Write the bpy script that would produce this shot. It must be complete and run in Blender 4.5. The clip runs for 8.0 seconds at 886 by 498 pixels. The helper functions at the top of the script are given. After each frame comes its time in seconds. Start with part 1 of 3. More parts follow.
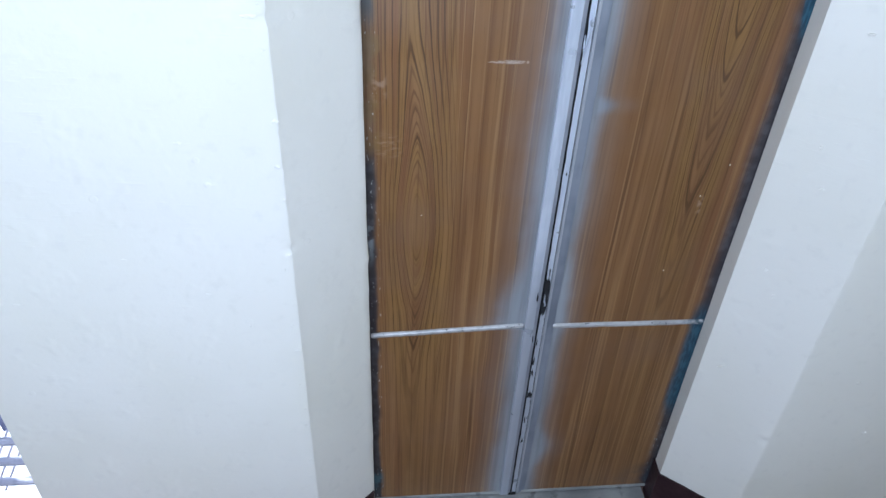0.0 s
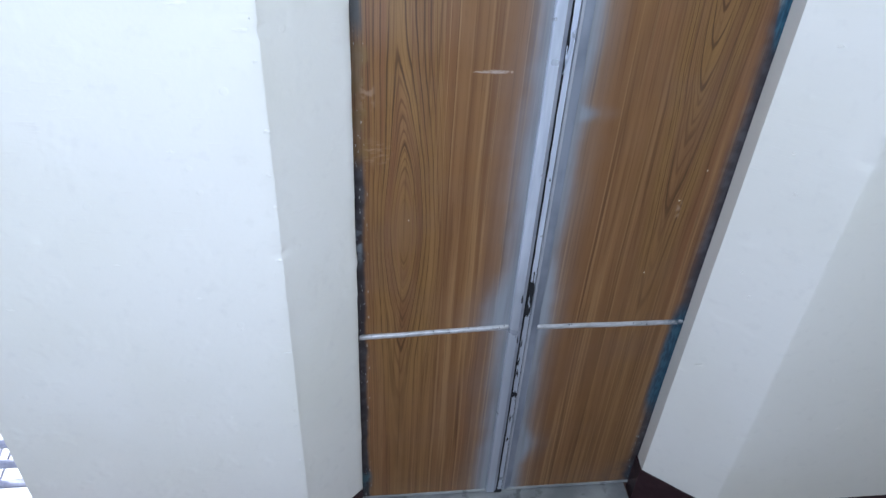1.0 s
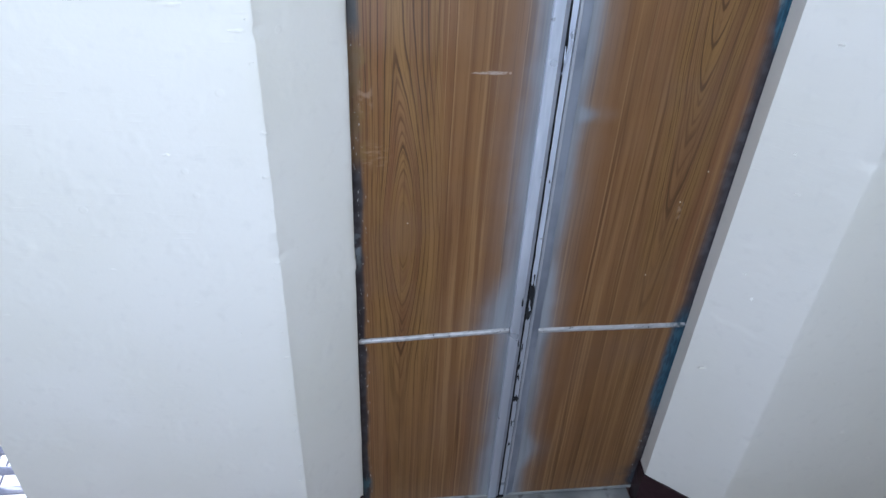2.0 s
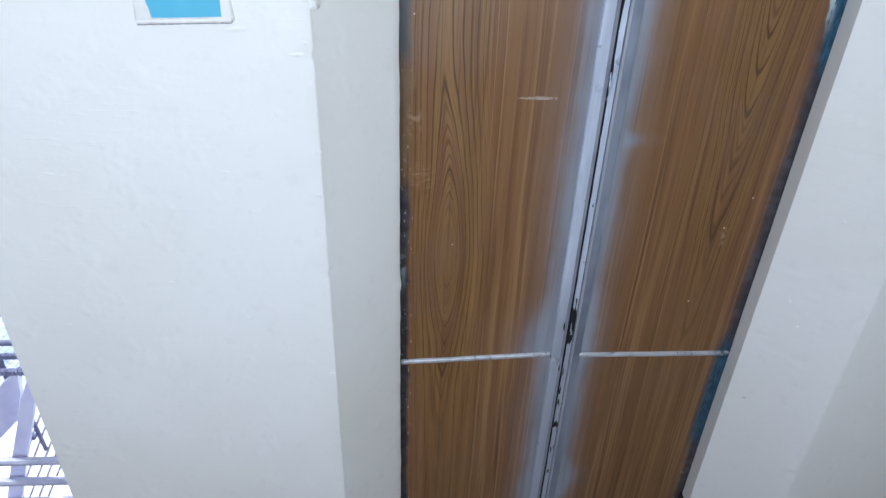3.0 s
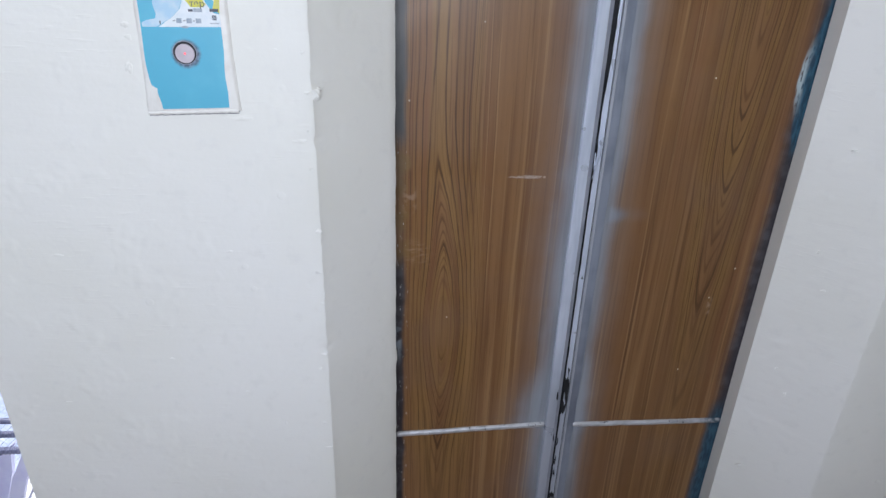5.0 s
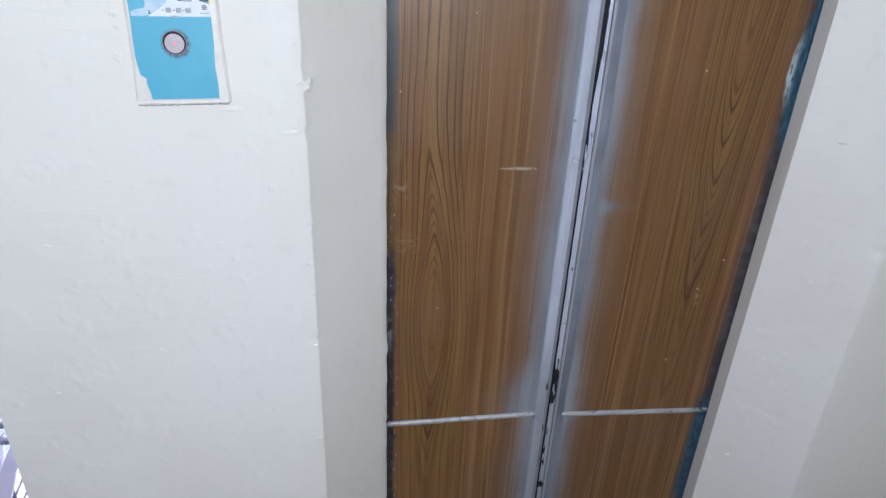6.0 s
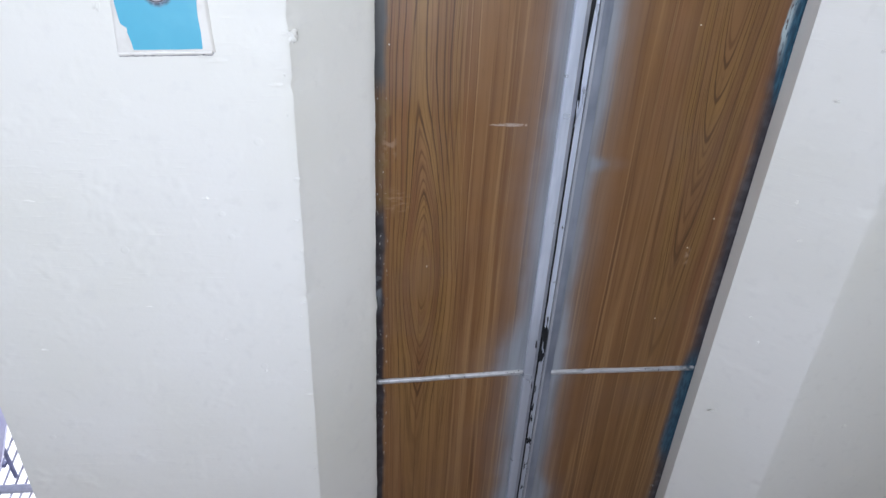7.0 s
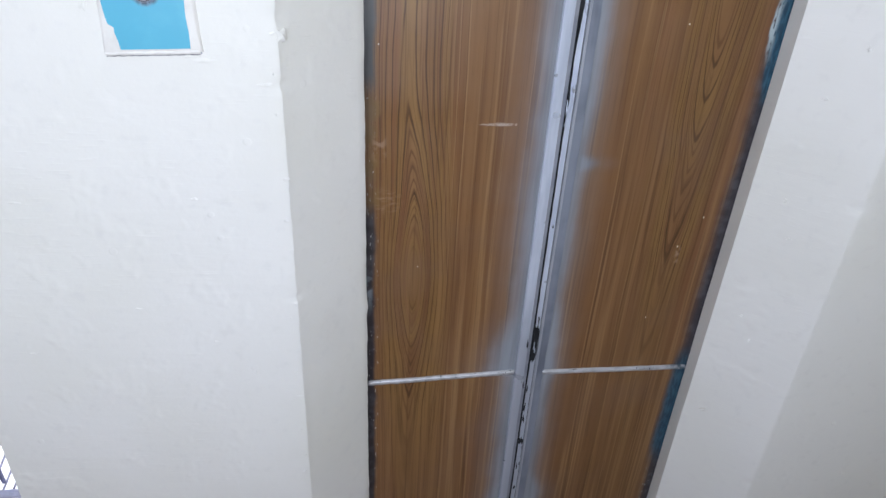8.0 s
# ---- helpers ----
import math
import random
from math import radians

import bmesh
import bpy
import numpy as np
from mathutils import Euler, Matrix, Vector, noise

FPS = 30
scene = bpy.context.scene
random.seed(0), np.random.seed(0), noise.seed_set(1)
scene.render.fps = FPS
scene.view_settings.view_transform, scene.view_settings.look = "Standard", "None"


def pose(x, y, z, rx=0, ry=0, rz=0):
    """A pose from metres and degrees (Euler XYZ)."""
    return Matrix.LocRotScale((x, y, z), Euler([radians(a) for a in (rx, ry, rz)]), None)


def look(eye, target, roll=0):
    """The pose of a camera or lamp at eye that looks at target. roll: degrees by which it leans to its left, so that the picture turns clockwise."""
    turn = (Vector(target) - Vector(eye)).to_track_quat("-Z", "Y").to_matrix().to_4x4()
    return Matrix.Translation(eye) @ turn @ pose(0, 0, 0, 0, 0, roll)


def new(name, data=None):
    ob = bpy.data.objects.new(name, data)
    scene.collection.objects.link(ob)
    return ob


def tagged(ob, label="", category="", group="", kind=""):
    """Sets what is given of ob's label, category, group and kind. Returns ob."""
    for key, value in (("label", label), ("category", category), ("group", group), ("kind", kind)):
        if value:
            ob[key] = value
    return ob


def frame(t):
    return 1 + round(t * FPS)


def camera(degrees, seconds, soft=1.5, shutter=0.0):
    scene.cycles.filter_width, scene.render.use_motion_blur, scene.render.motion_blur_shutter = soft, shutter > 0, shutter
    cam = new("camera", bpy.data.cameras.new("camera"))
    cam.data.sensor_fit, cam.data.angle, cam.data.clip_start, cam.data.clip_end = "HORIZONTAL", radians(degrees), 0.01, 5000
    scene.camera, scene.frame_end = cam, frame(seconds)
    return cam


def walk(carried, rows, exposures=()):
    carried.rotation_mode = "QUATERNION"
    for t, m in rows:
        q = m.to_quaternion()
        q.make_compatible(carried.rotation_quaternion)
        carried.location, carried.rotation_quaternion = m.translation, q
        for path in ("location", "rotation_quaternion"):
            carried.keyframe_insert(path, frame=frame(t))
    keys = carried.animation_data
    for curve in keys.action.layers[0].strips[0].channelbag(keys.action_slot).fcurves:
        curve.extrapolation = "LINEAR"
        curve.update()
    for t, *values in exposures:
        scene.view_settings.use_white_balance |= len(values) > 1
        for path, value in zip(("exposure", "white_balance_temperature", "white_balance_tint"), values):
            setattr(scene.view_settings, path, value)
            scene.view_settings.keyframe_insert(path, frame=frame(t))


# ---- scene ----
cam = camera(64.4, 8.0)
PATH = [
    (0, (-0.336, -1.054, 1.574), (-0.145, 0.547, 0.391), 2.9),
    (0.5, (-0.335, -1.05, 1.582), (-0.195, 0.558, 0.401), 1.7),
    (1, (-0.342, -1.073, 1.6), (-0.109, 0.522, 0.416), 3.6),
    (1.5, (-0.335, -1.071, 1.588), (-0.098, 0.536, 0.421), 3.4),
    (1.7, (-0.332, -1.064, 1.592), (-0.096, 0.536, 0.415), 3.4),
    (2.8, (-0.352, -1.101, 1.582), (-0.2, 0.55, 0.464), 2.3),
    (3, (-0.354, -1.102, 1.584), (-0.226, 0.567, 0.489), 2.1),
    (3.2, (-0.358, -1.116, 1.589), (-0.245, 0.596, 0.561), 1.6),
    (3.5, (-0.372, -1.119, 1.611), (-0.252, 0.641, 0.667), 1.7),
    (4, (-0.374, -1.121, 1.622), (-0.241, 0.645, 0.693), 1.6),
    (4.2, (-0.371, -1.121, 1.622), (-0.222, 0.638, 0.68), 1.9),
    (5.3, (-0.368, -1.13, 1.615), (-0.194, 0.632, 0.684), 1.9),
    (5.5, (-0.37, -1.125, 1.62), (-0.18, 0.631, 0.682), 2.2),
    (6, (-0.371, -1.127, 1.621), (-0.178, 0.616, 0.661), 2.5),
    (6.5, (-0.365, -1.131, 1.616), (-0.168, 0.588, 0.613), 2.7),
    (7, (-0.366, -1.125, 1.608), (-0.151, 0.564, 0.559), 3.1),
    (7.5, (-0.366, -1.125, 1.602), (-0.135, 0.56, 0.55), 3.4),
    (8, (-0.365, -1.125, 1.604), (-0.125, 0.564, 0.561), 3.2),
]
walk(cam, [(t, look(eye, target, roll)) for t, eye, target, roll in PATH],
     exposures=[(0, 0.48, 5800, 5), (1.5, 0.30, 5850, 7), (3.0, 0.25, 6000, 7), (3.5, -0.15, 6100, 9), (4.2, -0.13, 6200, 10),
                (5.5, 0.06, 6450, 10), (6.5, .11, 6400, 10), (7.0, .25, 6400, 10), (8.0, 0.26, 6400, 10)])

# ---- world, daylight, exposure ----
world = bpy.data.worlds.new("world")
scene.world = world
world.use_nodes = True
sky = world.node_tree.nodes.new("ShaderNodeTexSky")
sky.sky_type = 'NISHITA'
sky.sun_disc = False
sky.sun_elevation = radians(55)
sky.sun_rotation = radians(-58)
world.node_tree.links.new(sky.outputs[0], world.node_tree.nodes["Background"].inputs[0])
world.node_tree.nodes["Background"].inputs[1].default_value = 0.12

sun = new("sun", bpy.data.lights.new("sun", 'SUN'))
sun.data.energy, sun.data.angle, sun.data.color = 5.0, radians(3), (1, 0.97, 0.93)
sun.matrix_world = look((-4, 2.5, 7), (0, 0, 0))

# daylight in the landing's window, behind the camera
WIN = (-1.22, 0.05, 1.00, 2.30)          # x0, x1, z0, z1
BACK = -1.9
lamp = new("window_daylight", bpy.data.lights.new("window_daylight", 'AREA'))
lamp.data.shape, lamp.data.size, lamp.data.size_y = 'RECTANGLE', WIN[1] - WIN[0] - 0.1, WIN[3] - WIN[2] - 0.1
lamp.data.energy, lamp.data.color = 31, (0.84, 0.895, 1.0)
lamp.matrix_world = look(((WIN[0] + WIN[1]) / 2, BACK - 0.06, (WIN[2] + WIN[3]) / 2), ((WIN[0] + WIN[1]) / 2, 0, (WIN[2] + WIN[3]) / 2))


# ---- node helpers ----
class Val:
    """A float socket of a node tree, with arithmetic."""
    def __init__(self, tree, sock):
        self.tree, self.sock = tree, sock

    def op(self, kind, other=0.0, third=None, flip=False):
        n = self.tree.nodes.new("ShaderNodeMath")
        n.operation = kind
        pair = (other, self) if flip else (self, other)
        for i, v in enumerate(pair + ((third,) if third is not None else ())):
            if isinstance(v, Val):
                self.tree.links.new(v.sock, n.inputs[i])
            else:
                n.inputs[i].default_value = v
        return Val(self.tree, n.outputs[0])

    def __add__(self, o): return self.op('ADD', o)
    def __radd__(self, o): return self.op('ADD', o)
    def __sub__(self, o): return self.op('SUBTRACT', o)
    def __rsub__(self, o): return self.op('SUBTRACT', o, flip=True)
    def __mul__(self, o): return self.op('MULTIPLY', o)
    def __rmul__(self, o): return self.op('MULTIPLY', o)
    def __truediv__(self, o): return self.op('DIVIDE', o)
    def abs(self): return self.op('ABSOLUTE')
    def sin(self): return self.op('SINE')
    def sqrt(self): return self.op('SQRT')
    def top(self, o): return self.op('MAXIMUM', o)
    def low(self, o): return self.op('MINIMUM', o)

    def step(self, a, b, to0=0.0, to1=1.0):
        """Smooth ramp from to0 at a to to1 at b."""
        n = self.tree.nodes.new("ShaderNodeMapRange")
        n.interpolation_type = 'SMOOTHSTEP'
        if a > b:
            a, b, to0, to1 = b, a, to1, to0
        self.tree.links.new(self.sock, n.inputs[0])
        for i, v in enumerate((a, b, to0, to1)):
            n.inputs[i + 1].default_value = v
        return Val(self.tree, n.outputs[0])

    def bump_at(self, centre, width):
        """1 at centre, 0 from width on."""
        return (self - centre).abs().step(width, 0.0)


class Mat:
    """A node material, with world place x, y, z to hand."""
    def __init__(self, name, colour=(0.5, 0.5, 0.5), rough=0.5, metal=0.0, spec=0.5):
        self.m = bpy.data.materials.new(name)
        self.m.use_nodes = True
        self.t = self.m.node_tree
        self.b = self.t.nodes["Principled BSDF"]
        self.b.inputs["Base Color"].default_value = (*colour, 1)
        self.b.inputs["Roughness"].default_value = rough
        self.b.inputs["Metallic"].default_value = metal
        self.b.inputs["Specular IOR Level"].default_value = spec
        geo = self.t.nodes.new("ShaderNodeNewGeometry")
        sep = self.t.nodes.new("ShaderNodeSeparateXYZ")
        self.t.links.new(geo.outputs["Position"], sep.inputs[0])
        self.pos = geo.outputs["Position"]
        self.x, self.y, self.z = (Val(self.t, sep.outputs[i]) for i in range(3))

    def vec(self, x, y, z):
        n = self.t.nodes.new("ShaderNodeCombineXYZ")
        for i, v in enumerate((x, y, z)):
            if isinstance(v, Val):
                self.t.links.new(v.sock, n.inputs[i])
            else:
                n.inputs[i].default_value = v
        return n.outputs[0]

    def noise(self, scale, detail=2.0, vec=None, rough=0.5):
        n = self.t.nodes.new("ShaderNodeTexNoise")
        n.inputs["Scale"].default_value, n.inputs["Detail"].default_value = scale, detail
        n.inputs["Roughness"].default_value = rough
        self.t.links.new(vec or self.pos, n.inputs["Vector"])
        return Val(self.t, n.outputs[0])

    def specks(self, scale, radius, vec=None):
        n = self.t.nodes.new("ShaderNodeTexVoronoi")
        n.inputs["Scale"].default_value = scale
        self.t.links.new(vec or self.pos, n.inputs["Vector"])
        return Val(self.t, n.outputs["Distance"]).step(radius, radius * 0.6)

    def mix(self, a, b, fac):
        n = self.t.nodes.new("ShaderNodeMix")
        n.data_type = 'RGBA'
        for sock, v in ((n.inputs[6], a), (n.inputs[7], b)):
            if isinstance(v, tuple):
                sock.default_value = (*v, 1)
            else:
                self.t.links.new(v, sock)
        if isinstance(fac, Val):
            self.t.links.new(fac.sock, n.inputs[0])
        else:
            n.inputs[0].default_value = fac
        return n.outputs[2]

    def colour(self, sock):
        self.t.links.new(sock, self.b.inputs["Base Color"])

    def rough(self, v):
        self.t.links.new(v.sock, self.b.inputs["Roughness"])

    def bump(self, height, strength, distance=0.01):
        n = self.t.nodes.new("ShaderNodeBump")
        n.inputs["Strength"].default_value, n.inputs["Distance"].default_value = strength, distance
        self.t.links.new(height.sock, n.inputs["Height"])
        self.t.links.new(n.outputs[0], self.b.inputs["Normal"])
        return self


# ---- materials ----
def plaster(name, base, dirt_shade):
    m = Mat(name, base, 0.42, spec=0.4)
    cloud = m.noise(2.3, 3)
    fine = m.noise(38, 4)
    col = m.mix(base, dirt_shade, cloud.step(0.42, 0.75) * 0.55)
    col = m.mix(col, tuple(c * 0.9 for c in base), fine.step(0.55, 0.75) * 0.4)
    col = m.mix(col, tuple(c * 0.7 for c in dirt_shade), m.specks(6.0, 0.012) * 0.4)
    m.colour(col)
    drag = m.noise(1.0, 3, m.vec(m.x * 7, m.y * 7, m.z * 34))
    lump = m.noise(17, 2).step(0.52, 0.85)
    stroke = m.noise(1.0, 2, m.vec(m.x * 26, m.y * 26, m.z * 210)).step(0.56, 0.76) * m.noise(6.5, 2).step(0.42, 0.62)
    lone = m.specks(14, 0.10) * m.noise(3.1, 1).step(0.5, 0.6)
    m.bump(stroke * 0.10 + drag * 0.5 + lump * 0.55 + m.noise(5.5, 2) * 1.2 + m.noise(160, 2) * 0.07 + lone * 0.12, 0.40, 0.006)
    m.rough(m.noise(11, 2).step(0.3, 0.7, 0.36, 0.55))
    return m.m


WALL = plaster("wall_paint", (0.80, 0.79, 0.77), (0.73, 0.72, 0.66))
ABSORBWALL = plaster("grey_absorb_paint", (0.36, 0.37, 0.37), (0.30, 0.31, 0.30))
BOUNCEWALL = plaster("cream_bounce_paint", (0.88, 0.81, 0.50), (0.82, 0.75, 0.45))
CEIL = plaster("ceiling_paint", (0.82, 0.82, 0.82), (0.75, 0.75, 0.72))


def skirting_paint():
    m = Mat("maroon_paint", (0.024, 0.010, 0.015), 0.35)
    m.colour(m.mix((0.024, 0.010, 0.015), (0.042, 0.021, 0.027), m.noise(24, 3).step(0.45, 0.75)))
    m.bump(m.noise(60, 3), 0.25, 0.004)
    return m.m


def floor_mat():
    m = Mat("painted_floor", (0.10, 0.045, 0.04), 0.5)
    col = m.mix((0.10, 0.045, 0.04), (0.16, 0.10, 0.085), m.noise(4, 4).step(0.4, 0.7))
    m.colour(m.mix(col, (0.22, 0.2, 0.18), m.noise(45, 3).step(0.62, 0.75) * 0.6))
    m.bump(m.noise(70, 3), 0.3, 0.003)
    return m.m


def concrete(name, a, b, rough=0.8):
    m = Mat(name, a, rough)
    m.colour(m.mix(m.mix(a, b, m.noise(9, 4).step(0.35, 0.7)), tuple(c * 0.35 for c in a), m.noise(30, 3).step(0.58, 0.72) * 0.8))
    m.bump(m.noise(90, 3), 0.3, 0.003)
    return m.m


def metal_paint(name, a, b, rough=0.4, metal=0.3, bump=0.15, scale=30):
    m = Mat(name, a, rough, metal)
    streak = m.noise(1.0, 3, m.vec(m.x * scale * 3, m.y * scale * 3, m.z * scale * 0.3))
    m.colour(m.mix(a, b, (m.noise(scale, 3) * 0.5 + streak * 0.5).step(0.4, 0.66)))
    m.bump(m.noise(scale * 6, 2), bump, 0.002)
    m.rough(m.noise(scale * 0.7, 2).step(0.3, 0.7, rough * 0.8, rough * 1.3))
    return m.m


SKIRT = skirting_paint()
FLOOR = floor_mat()
SILL = concrete("sill_metal", (0.34, 0.35, 0.36), (0.20, 0.21, 0.22), 0.6)
FRAME = metal_paint("grey_frame_paint", (0.62, 0.60, 0.57), (0.55, 0.53, 0.51), 0.5, 0.0)
SILVER = metal_paint("silver_spray", (0.45, 0.47, 0.53), (0.36, 0.39, 0.45), 0.36, 0.35)


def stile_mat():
    """Bright paint of the meeting edge, mixed towards a duller silver below waist height."""
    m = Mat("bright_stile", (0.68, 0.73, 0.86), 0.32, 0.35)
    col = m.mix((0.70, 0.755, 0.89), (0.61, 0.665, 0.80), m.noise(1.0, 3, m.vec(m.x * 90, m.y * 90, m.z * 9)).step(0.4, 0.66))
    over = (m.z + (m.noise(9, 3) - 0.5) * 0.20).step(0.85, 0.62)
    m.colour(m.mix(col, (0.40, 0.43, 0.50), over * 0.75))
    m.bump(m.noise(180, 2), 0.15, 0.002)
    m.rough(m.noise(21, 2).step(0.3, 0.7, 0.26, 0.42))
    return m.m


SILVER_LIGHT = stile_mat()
STILE_GREY = metal_paint("grey_return", (0.36, 0.38, 0.46), (0.27, 0.29, 0.36), 0.4, 0.3)
PLATE_GREY = metal_paint("scuffed_plate", (0.27, 0.295, 0.36), (0.18, 0.20, 0.25), 0.4, 0.3, scale=14)
SILVER_DULL = metal_paint("dull_stile", (0.29, 0.31, 0.37), (0.21, 0.23, 0.28), 0.45, 0.3)
RUBBER = metal_paint("black_rubber", (0.007, 0.008, 0.011), (0.016, 0.017, 0.022), 0.7, 0.0)
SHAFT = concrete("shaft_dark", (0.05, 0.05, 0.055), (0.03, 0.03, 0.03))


def bar_mat():
    m = Mat("painted_bar", (0.5, 0.5, 0.52), 0.4, 0.25)
    col = m.mix((0.50, 0.50, 0.53), (0.38, 0.38, 0.40), m.noise(60, 3).step(0.4, 0.7))
    col = m.mix(col, (0.06, 0.10, 0.13), m.x.step(0.30, 0.335) * m.noise(70, 2).step(0.3, 0.6))
    col = m.mix(col, (0.05, 0.05, 0.06), m.noise(140, 2).step(0.66, 0.72))
    m.colour(col)
    m.bump(m.noise(180, 2), 0.25, 0.002)
    return m.m


def laminate(name, side):
    """Wood-print laminate of one leaf with spray paint towards the meeting edge (side -1 or 1)."""
    m = Mat(name, (0.3, 0.14, 0.05), 0.33)
    x, z = m.x, m.z
    wob = m.noise(1.0, 2, m.vec(x * 2, 0.0, z * 3.1 + 7 * side)) - 0.5
    if side < 0:
        centre = x + 0.262 + wob * 0.012 + z.step(0.95, 1.30) * 0.014
        swing = ((z - 0.845 + wob * 0.03) * 4.2).op('TANH') * 0.044
    else:
        centre = x - 0.246 + wob * 0.016
        swing = ((z - 1.46 + wob * 0.05) * 1.9).op('TANH') * 0.056
    # flanks of uneven width
    skew = centre + (m.noise(1.0, 1, m.vec(x * 14, 5.0 + side, z * 1.6)) - 0.5) * 0.026
    h = (skew * skew + swing * swing).sqrt() * 0.88 + (skew.abs() + swing.abs()) * 0.12
    shiver = (m.noise(1.0, 2, m.vec(x * 70, 1.0, z * 11)) - 0.5) * 0.0022
    hh = h + shiver
    # growth rings: crisp dark lines round the heart, with fainter ones between
    ring_v = m.vec(hh, 0.31 * side, z * 0.010)
    phase = hh * 145 + (m.noise(38, 1, ring_v) - 0.5) * 3.4 + (m.noise(1.0, 1, m.vec(x * 22, 6.0, z * 2.4)) - 0.5) * 0.9
    each = m.noise(1.0, 0, m.vec(phase.op('FLOOR') * 3.7, 1.5 + side, z * 0.9)).step(0.30, 0.55, 0.30, 1.0)
    broken = m.noise(1.0, 2, m.vec(x * 40, 7.0, z * 7)).step(0.30, 0.55, 0.5, 1.0)
    lines = (phase.op('FRACT') - 0.5).abs().step(0.14, 0.035) * broken * each * h.step(0.010, 0.017)
    fine = ((phase * 2.6).op('FRACT') - 0.5).abs().step(0.22, 0.06) * m.noise(46, 1, ring_v).step(0.40, 0.55) * broken
    band = m.noise(70, 1, ring_v).step(0.40, 0.62)
    near = centre.abs().step(0.092, 0.040) * (z.step(0.30, 0.62, 0.45, 1.0) if side < 0 else z.step(0.62, 0.98, 0.30, 1.0))
    # straight grain: pale streaks, each with a dark line on one flank
    xs = x + (m.noise(1.0, 1, m.vec(x * 6, 2.0, z * 2.2 + side)) - 0.5) * 0.012 + (m.noise(1.0, 2, m.vec(x * 30, 4.0, z * 9)) - 0.5) * 0.0016
    run = m.noise(1.0, 1, m.vec(xs * 66, 3.0 + side, z * 0.30))
    live = m.noise(1.0, 1, m.vec(xs * 45, 11.0, z * 1.7)).step(0.36, 0.56)
    pale = (run - 0.535).abs().step(0.060, 0.020) * live
    flank = (run - 0.610).abs().step(0.026, 0.008) * live
    streak = m.noise(1.0, 3, m.vec(xs * 62, 3.0 + side, z * 1.1), 0.55)
    hair = m.noise(1.0, 2, m.vec(xs * 270, side * 2.0, z * 3.0))
    pore = m.noise(1.0, 2, m.vec(xs * 900, side * 4.0, z * 26.0)).step(0.6, 0.72)
    base = m.mix((0.168, 0.080, 0.033), (0.232, 0.121, 0.051), streak.step(0.30, 0.70))
    base = m.mix(base, (0.150, 0.066, 0.030), m.noise(1.0, 2, m.vec(xs * 16, 9.0, z * 0.9)).step(0.46, 0.70) * 0.55)
    base = m.mix(base, (0.205, 0.086, 0.040), m.noise(1.0, 2, m.vec(xs * 11, 21.0 + side, z * 0.8)).step(0.50, 0.68) * 0.5)
    base = m.mix(base, (0.245, 0.136, 0.046), band * near * 0.75)
    base = m.mix(base, (0.330, 0.195, 0.090), pale * (1.0 - near) * 0.62)
    base = m.mix(base, (0.075, 0.031, 0.012), flank * (1.0 - near) * 0.60)
    base = m.mix(base, (0.064, 0.027, 0.010), lines * (near * 0.92 + 0.04))
    base = m.mix(base, (0.085, 0.036, 0.014), fine * near * 0.60)
    base = m.mix(base, (0.090, 0.040, 0.015), hair.step(0.54, 0.66) * 0.50)
    base = m.mix(base, (0.060, 0.027, 0.011), pore * 0.28)
    # old grime film
    base = m.mix(base, (0.185, 0.112, 0.078), m.noise(5, 3).step(0.45, 0.8) * 0.35)
    if side > 0:
        base = m.mix(base, (0.170, 0.108, 0.062), 0.10)
    # specks of dried paint
    flat = m.vec(x, 0.0, z)
    specks = m.specks(17, 0.030, flat) * m.noise(5.3, 1, flat).step(0.5, 0.56)
    base = m.mix(base, (0.62, 0.56, 0.46), specks * 0.8)
    # spray paint along the meeting edge
    soft = (m.noise(11, 3, flat) - 0.5) * 0.028 + (m.noise(2.2, 1, flat) - 0.5) * 0.03
    if side < 0:
        reach = x + soft + z.step(0.78, 0.59) * z.step(0.580, 0.598) * 0.042 + z.step(0.25, 0.05) * 0.012
        spray = reach.step(-0.084, -0.028) * 0.72 + reach.step(-0.135, -0.040) * 0.24
    else:
        reach = x - 0.0 + soft * 0.8 - z.bump_at(0.60, 0.06) * 0.006 - z.bump_at(0.20, 0.09) * 0.025
        reach = reach - z.bump_at(1.085, 0.022) * 0.018
        spray = reach.step(0.062, 0.026) * 0.66 + reach.step(0.105, 0.030) * 0.28
    silver = m.mix((0.20, 0.22, 0.255), (0.275, 0.30, 0.345), m.noise(1.0, 3, m.vec(x * 60, 0.0, z * 4)).step(0.35, 0.65))
    base = m.mix(base, silver, spray)
    # oversprayed outer edge with chips: a grey-blue band above, worn through to the wood lower down, dark below; the
    # right rim also holds painted shade
    edge = (x.abs() + (m.noise(7, 3, flat) - 0.5) * 0.016 + (m.noise(26, 2, flat) - 0.5) * 0.008)
    dark = m.mix((0.022, 0.025, 0.036), (0.062, 0.068, 0.082), m.noise(40, 3, flat).step(0.4, 0.7))
    if side < 0:
        upper = z.step(1.20, 1.25)
        dark = m.mix(dark, (0.070, 0.080, 0.090), upper * 0.8)
        bare = z.step(0.97, 1.02) * z.step(1.25, 1.20)
        rim = edge.step(0.328, 0.339) * (1.0 - bare * 0.72) * 0.92
        base = m.mix(base, (0.20, 0.125, 0.045), bare * edge.step(0.318, 0.330) * m.noise(30, 2, flat).step(0.40, 0.60) * 0.6)
    else:
        # overspray and the shade along the right edge, painted as one dark ramp
        rim = edge.step(0.318, 0.347) * 0.92
    base = m.mix(base, dark, rim)
